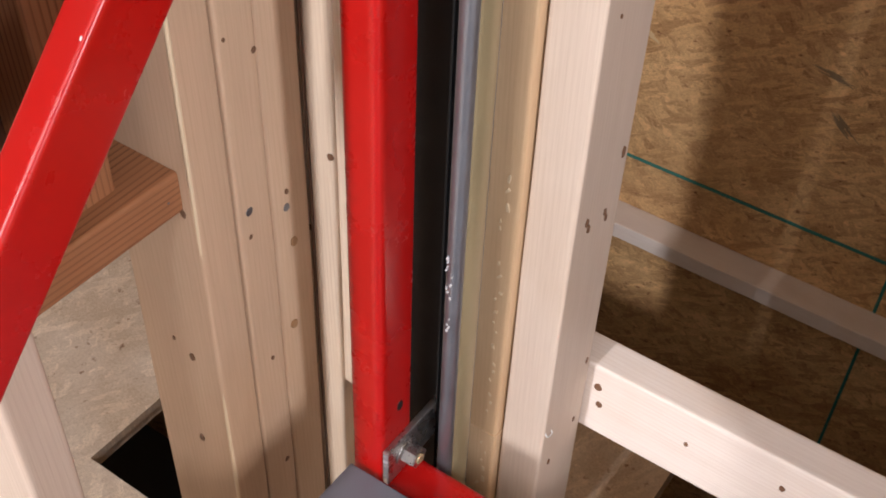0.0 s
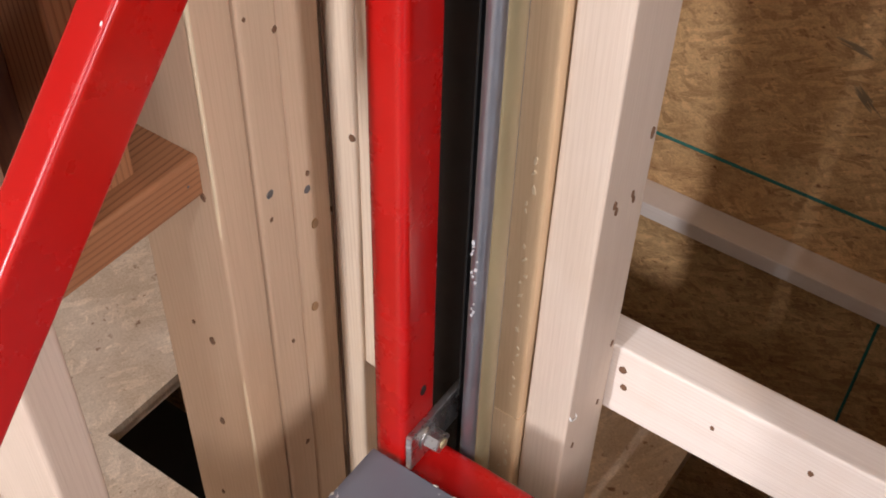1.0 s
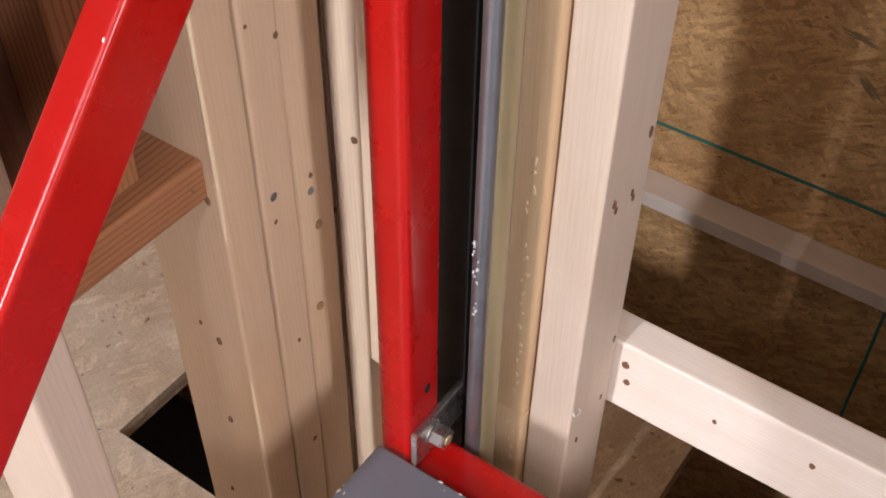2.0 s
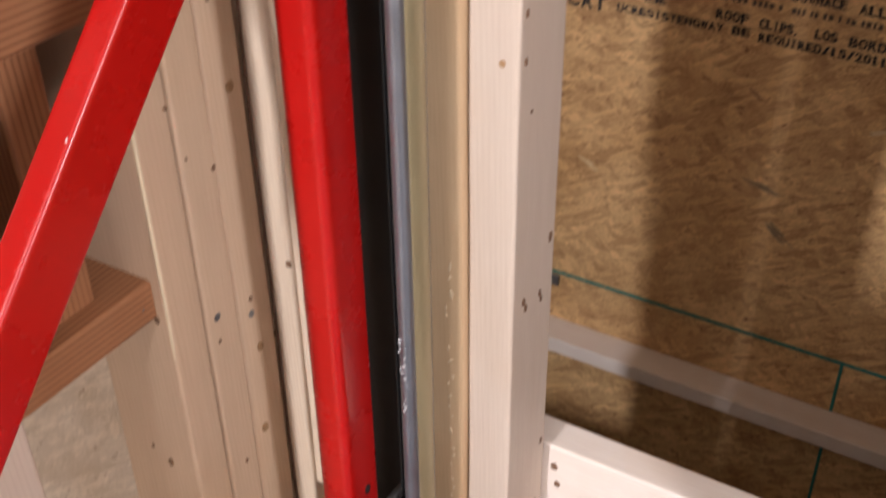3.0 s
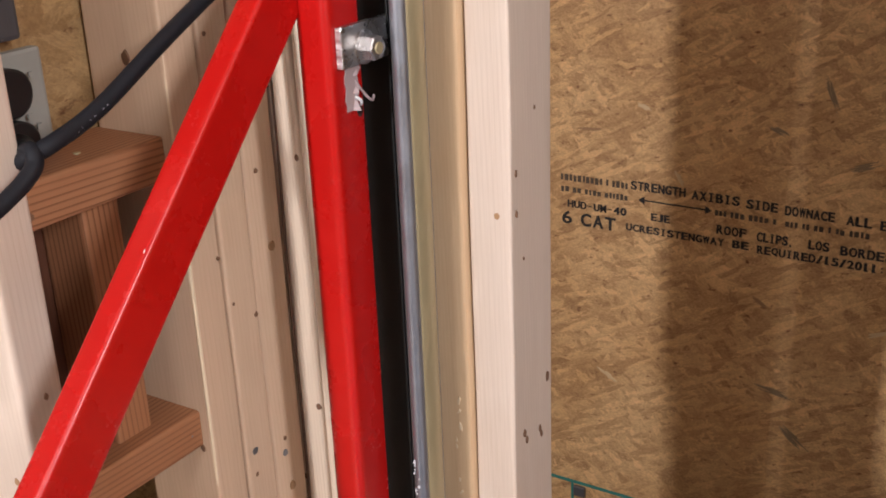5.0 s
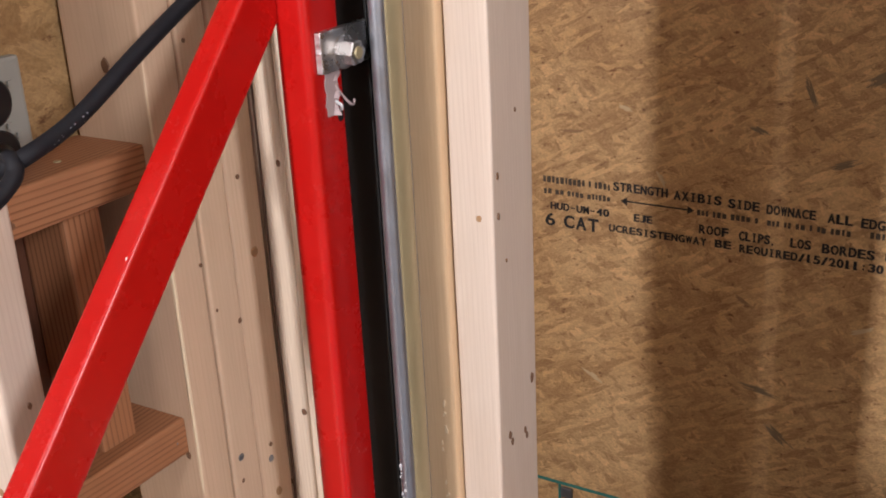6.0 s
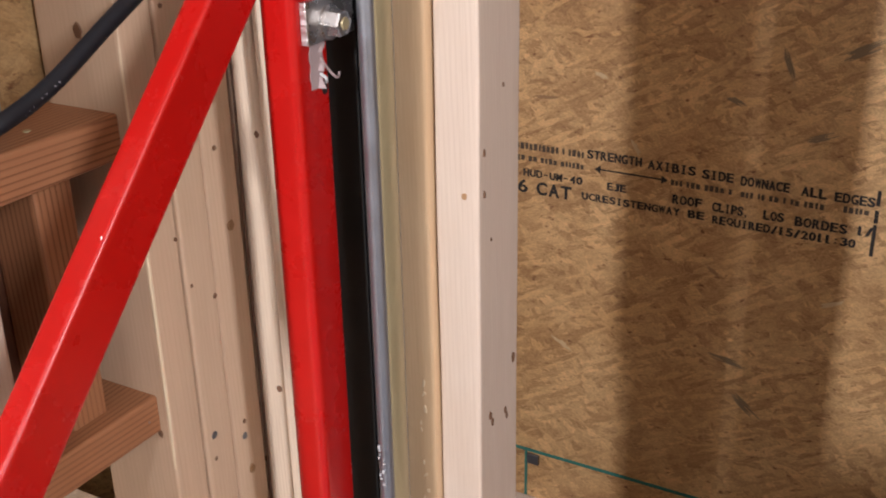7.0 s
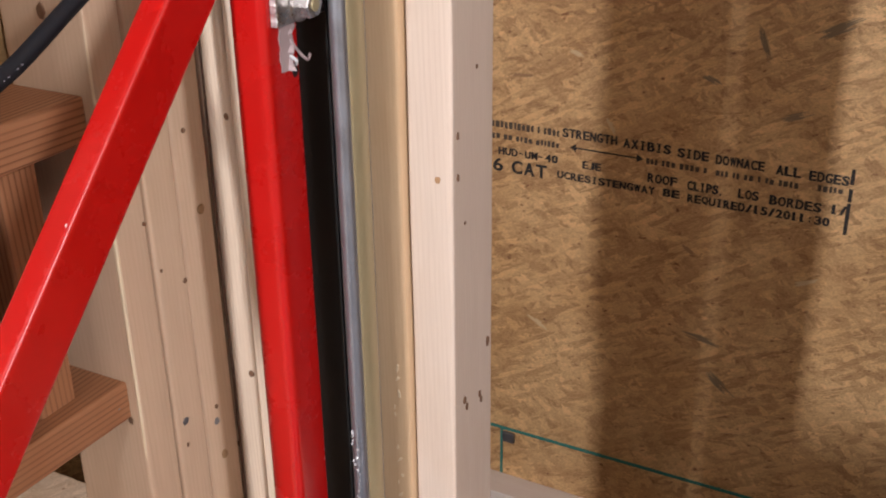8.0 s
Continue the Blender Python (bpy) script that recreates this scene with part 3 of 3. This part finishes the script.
strip = bmesh.new()
sweep(strip, (0.047, 0.040, 0.775), (0.047, 0.040, TOP), (1, 0, 0), rounded(0.046, 0.014, 0.001, 1), 0.05, 0.0006, True, 9)
for v in strip.verts:
    if v.co.z < 0.78:
        v.co.z += random.uniform(-0.004, 0.004) - 0.15 * (v.co.x - 0.03)
tagged(part("filler_strip", strip, CREAM["z"], base=(0.047, 0.040, 0.775)), "pale plywood filler strip with a torn lower end", "wood strip")
tagged(part("backing_board", timber((0.0245, 0.0560, 0.0), (0.075, 0.110, TOP), "z", 0.003, 0.0008, 10), SPRUCE["z"], base=(0.05, 0.08, 0)), "brown backing board behind the filler strip", "board")

near = tagged(part("wall_stud", timber((-0.088, -0.280, 0.0), (0.003, -0.241, TOP), "z", 0.004, 0.0012, 11), PALE["z"], base=(-0.045, -0.26, 0)), "pale pine stud beside the ladder blocking", "stud")
knot(near, (0.003, -0.258, 1.189), (1, 0, 0), 0.0022, 1.5)
knot(near, (-0.02, -0.280, 1.12), (0, -1, 0), 0.003, 1.2, KNOT_LIGHT)

for z0, z1, label in ((1.308, 1.345, "reddish fir blocking with two screws on top"), (1.055, 1.091, "reddish fir blocking set between two studs")):
    rung = tagged(part("blocking", timber((-0.091, -0.2405, z0), (-0.012, -0.0960, z1), "y", 0.0025, 0.0006, z0), FIR["y"], base=(-0.056, -0.168, z0)), label, "blocking", "fir blocking")
    if z0 > 1.2:
        knot(rung, (-0.012, -0.232, z0 + 0.012), (1, 0, 0), 0.003, 1.2)
        for x, y in ((-0.040, -0.160), (-0.052, -0.185)):
            part("screw_head", disc((x, y, z1), (0, 0, 1), 0.0035, 1.0, (1, 0, 0), 0.0008, 12, 0.0), ZINC_YELLOW, rung, "yellow screw head")
    else:
        part("nail_head", disc((-0.012, -0.108, z0 + 0.016), (1, 0, 0), 0.0012, 1.0, (0, 0, 1), 0.0004, 8, 0.0), NAIL, rung)
tagged(part("vertical_block", timber((-0.085, -0.172, 1.0915), (-0.031, -0.134, 1.3075), "z", 0.003, 0.0006, 12), FIR["z"], base=(-0.08, -0.16, 1.092)), "reddish fir block standing between the rungs", "blocking")
# Board added behind the rungs; its dark colour stands for recess shade.
tagged(part("recess_board", timber((-0.0920, -0.2400, 1.0915), (-0.0915 + 0.006, -0.0962, 1.3075), "z", 0.001, 0.0, 13), SHADE_FIR, base=(-0.09, -0.17, 1.0915)), "added dark brown board carrying the shade of the recess", "board")
tagged(part("sheathing_panel", boxed((-0.104, -0.30, 1.05), (-0.0925, -0.05, TOP), 0.001, 1), OSB_SIDE_SHADED, base=(-0.12, -0.3, 1.05)), "strand board sheathing behind the studs", "panel")

# ---- outlet box ----
outlet = tagged(empty("outlet_box", (-0.108, -0.17, 1.36)), "grey outlet box with two round black sockets", "outlet")
part("cover_plate", boxed((-0.0922, -0.245, 1.312), (-0.082, -0.145, 1.424), 0.003), BOX_GREY, outlet)
for z in (1.394, 1.353):
    sock = part("socket", prism((-0.0825, -0.184, z), (1, 0, 0), 0.0195, 0.010, 24, smooth=True), PLASTIC, outlet, "round black socket")
    for y, dz in ((0.019, 0.012), (0.012, -0.02)):
        part("cover_tab", boxed((-0.0735, -0.184 + y - 0.002, z + dz - 0.002), (-0.0715, -0.184 + y + 0.002, z + dz + 0.002)), BOX_GREY, sock)
tagged(part("enclosure", boxed((-0.0922, -0.30, 1.436), (-0.060, -0.176, 1.62), 0.004), BOX_DARK, base=(-0.09, -0.2, 1.432)), "dark grey metal enclosure above the outlet", "box")

# ---- power cord ----
cord = tagged(empty("power_cord", (0.0, -0.23, 1.36)), "thick black rubber power cord plugged into the outlet", "cord")
part("plug", prism((-0.072, -0.188, 1.350), (0.80, -0.45, 0.16), 0.014, 0.055, 20, 0.010, smooth=True), PLASTIC, cord, "black plug body")
part("cable", tube([(-0.04, -0.214, 1.356), (-0.012, -0.238, 1.362), (0.010, -0.241, 1.3705), (0.020, -0.230, 1.3775), (0.0205, -0.205, 1.3845), (0.0205, -0.180, 1.394), (0.0205, -0.155, 1.4065), (0.0205, -0.120, 1.425), (0.0205, -0.066, 1.4515), (0.02, 0.0, 1.482), (0.02, 0.05, 1.52)], 0.0066), RUBBER, cord)
part("cable", tube([(-0.03, -0.220, 1.358), (-0.004, -0.236, 1.370), (0.014, -0.240, 1.376), (0.020, -0.245, 1.367), (0.021, -0.257, 1.358), (0.021, -0.271, 1.351), (0.021, -0.285, 1.345), (0.022, -0.34, 1.325), (0.022, -0.44, 1.27)], 0.0064), RUBBER, cord)
for k in range(9):
    if k in (3, 6):
        continue
    y = -0.214 + 0.0042 * k
    z = 1.3845 + 0.42 * (y + 0.205)
    part("print_mark", boxed((0.0262, y, z - 0.0002), (0.0270, y + 0.0016, z + 0.0010)), PRINT_GREY, cord)

# ---- track ----
track = tagged(empty("guide_track", (0.14, 0.02, 0.0)), "galvanised steel guide track with paint spots", "track")
CX, CY, R = 0.1650, -0.0062, 0.0070
lip = [(CX + R * math.cos(radians(a)), CY + R * math.sin(radians(a))) for a in range(150, 361, 15)]
inner = [(CX + (R - 0.0018) * math.cos(radians(a)), CY + (R - 0.0018) * math.sin(radians(a))) for a in range(360, 149, -15)]
part("rolled_lip", sweep(bmesh.new(), (0, 0, 0.05), (0, 0, TOP), (1, 0, 0), lip + inner, 0.0, 0.0, True), GALV, track, "grey rolled steel lip")
bow = [(0.1702 + 0.0036 * math.sin(math.pi * (0.12 + 0.80 * k / 8)), -0.0062 + 0.0262 * k / 8) for k in range(9)]
# Hidden web added to stop lamp light leaking onto the laminated stud.
part("back_wall", boxed((0.1503, 0.0195, 0.05), (0.1708, 0.0213, TOP)), GALV, track)
part("side_wall", sweep(bmesh.new(), (0, 0, 0.05), (0, 0, TOP), (1, 0, 0), bow + [(x - 0.0016, y) for x, y in reversed(bow)], 0.0, 0.0, True), ZINC_YELLOW, track, "olive tinted track side")
for k in range(14):
    z = 1.045 - 0.0042 * k + random.uniform(-0.001, 0.001)
    if 4 < k < 6:
        continue
    part("paint_spot", disc((0.1635 + random.uniform(-0.0025, 0.003), -0.0131, z if k < 10 else z - 0.02), (0.1, -1, 0), random.uniform(0.0004, 0.0013), 1.6, (0.2, 0, 1), 0.0005, 9, 0.45), SPLASH, track)
chan = tagged(part("black_channel", boxed((0.078, 0.016, 0.05), (0.1500, 0.047, TOP), 0.002), BLACK_STEEL, base=(0.09, 0.03, 0.05)), "black steel channel inside the guide track", "channel")
part("fold", boxed((0.1440, 0.006, 0.05), (0.1462, 0.0175, TOP), 0.0008), BLACK_STEEL, chan)

# ---- lift carriage ----
lift = tagged(empty("lift_carriage", (0.124, -0.04, 0.80)), "red painted steel lift carriage with a grey deck", "lift")


def hollow(p0, p1, side, w, h, r=0.006):
    return sweep(bmesh.new(), p0, p1, side, rounded(w, h, r, 4), 0.0, 0.0, True)


post = part("post", hollow((0.1235, -0.0405, 0.70), (0.1235, -0.0405, 1.95), (1, 0, 0), 0.031, 0.043), RED, lift)
brace = part("brace", hollow((0.1035, -0.0211, 1.5207), (0.0850, -0.5211, 0.9575), (1, 0, 0), 0.023, 0.044, 0.0035), RED, lift)
part("paint_chip", disc((0.1080, -0.2365, 1.3165), (0.7, -0.5, 0.5), 0.0005, 3.0, (0, -0.67, -0.74), 0.0008, 8, 0.4), WHITE_PAINT, brace, "bare paint chip")
part("arm", hollow((0.1395, -0.0405, 0.7885), (0.630, -0.0405, 0.7885), (0, 1, 0), 0.043, 0.043), RED, lift)
deck = part("deck_plate", boxed((0.112, -1.05, 0.812), (1.25, -0.068, 0.825), 0.0015), GREY_PAINT, lift, "blue-grey painted deck with chipped edges")
for k in range(26):
    x = 0.118 + 0.018 * k + random.uniform(-0.006, 0.006)
    if random.random() < 0.6:
        part("edge_chip", disc((x, -0.0685, 0.8245), (0, -0.3, 1), random.uniform(0.0005, 0.0015), 1.9, (1, 0, 0), 0.0006, 7, 0.4), CHIP, deck)
    if random.random() < 0.6:
        part("edge_chip", disc((0.1128, -0.075 - 0.012 * k + random.uniform(-0.005, 0.005), 0.8245), (-0.3, 0, 1), random.uniform(0.0005, 0.0015), 1.9, (0, 1, 0), 0.0006, 7, 0.4), CHIP, deck)


def bracket(z0, z1, y0, y1, by, bz, scale):
    plate = part("mounting_plate", boxed((0.1392, y0, z0), (0.1452, y1, z1), 0.0012), ZINC, lift, "bright zinc plated mounting plate")
    part("washer", prism((0.1452, by, bz), (1, 0, 0), 0.0140 * scale, 0.002, 28, smooth=False), ZINC, plate)
    part("nut", prism((0.1472, by, bz), (1, 0, 0), 0.0108 * scale, 0.0125 * scale, 6, turn=0.3), ZINC, plate)
    part("bolt", prism((0.1472, by, bz), (1, 0, 0), 0.0052 * scale, 0.0138 * scale, 18, smooth=True), ZINC_YELLOW, plate, "yellow zinc bolt end")
    edge = sweep(bmesh.new(), (0.1422, y0 - 0.0002, z0 + 0.0008), (0.1422, y0 - 0.0002, z1 - 0.0008), (1, 0, 0), rounded(0.0052, 0.0012, 0.0004, 1), 0.0016, 0.0, False)
    for v in edge.verts:
        v.co.y += random.uniform(-0.0004, 0.0004)
    part("sawn_edge", edge, SAWN_STEEL, plate, "bright saw-cut steel edge")


bracket(1.404, 1.436, -0.053, 0.030, -0.026, 1.417, 0.95)
bracket(0.812, 0.853, -0.060, 0.030, -0.036, 0.833, 0.95)
part("bolt_hole", disc((0.139, -0.028, 1.367), (1, 0, 0), 0.0042, 1.5, (0, 0, 1), 0.0003, 16, 0.0), PLASTIC, post, "dark bolt hole")
part("bolt_hole", disc((0.139, -0.037, 0.888), (1, 0, 0), 0.0045, 1.4, (0, 0, 1), 0.0003, 16, 0.0), PLASTIC, post, "dark bolt hole")

# torn sticker under the upper plate
sticker = bmesh.new()
rows = []
for k in range(9):
    f = k / 8
    z = 1.405 - 0.036 * f
    y0 = -0.0455 + 0.001 * math.sin(k * 1.9)
    y1 = y0 + 0.0165 - 0.006 * f + 0.0022 * math.sin(k * 2.3)
    rows.append([sticker.verts.new((0.1394 + lift_x, y0 + (y1 - y0) * u, z)) for u, lift_x in ((0, 0.0), (0.4, 0.0004), (0.75, 0.0008), (1.0, 0.0010 + 0.003 * (k % 3) * f))])
for a, b in zip(rows, rows[1:]):
    for i in range(3):
        sticker.faces.new((a[i], a[i + 1], b[i + 1], b[i]))
label_scrap = part("sticker", sticker, STICKER, post, "torn pinkish white sticker remnant")
label_scrap.modifiers.new("thickness", "SOLIDIFY").thickness = 0.0006
part("curl", tube([(0.1402, -0.0335, 1.392), (0.143, -0.029, 1.383), (0.146, -0.024, 1.376), (0.1455, -0.019, 1.374), (0.1465, -0.0185, 1.378)], 0.0011, 7), STICKER, label_scrap)
part("shred", tube([(0.1402, -0.035, 1.380), (0.1435, -0.032, 1.376), (0.142, -0.030, 1.372)], 0.0014, 7), SPLASH, label_scrap)
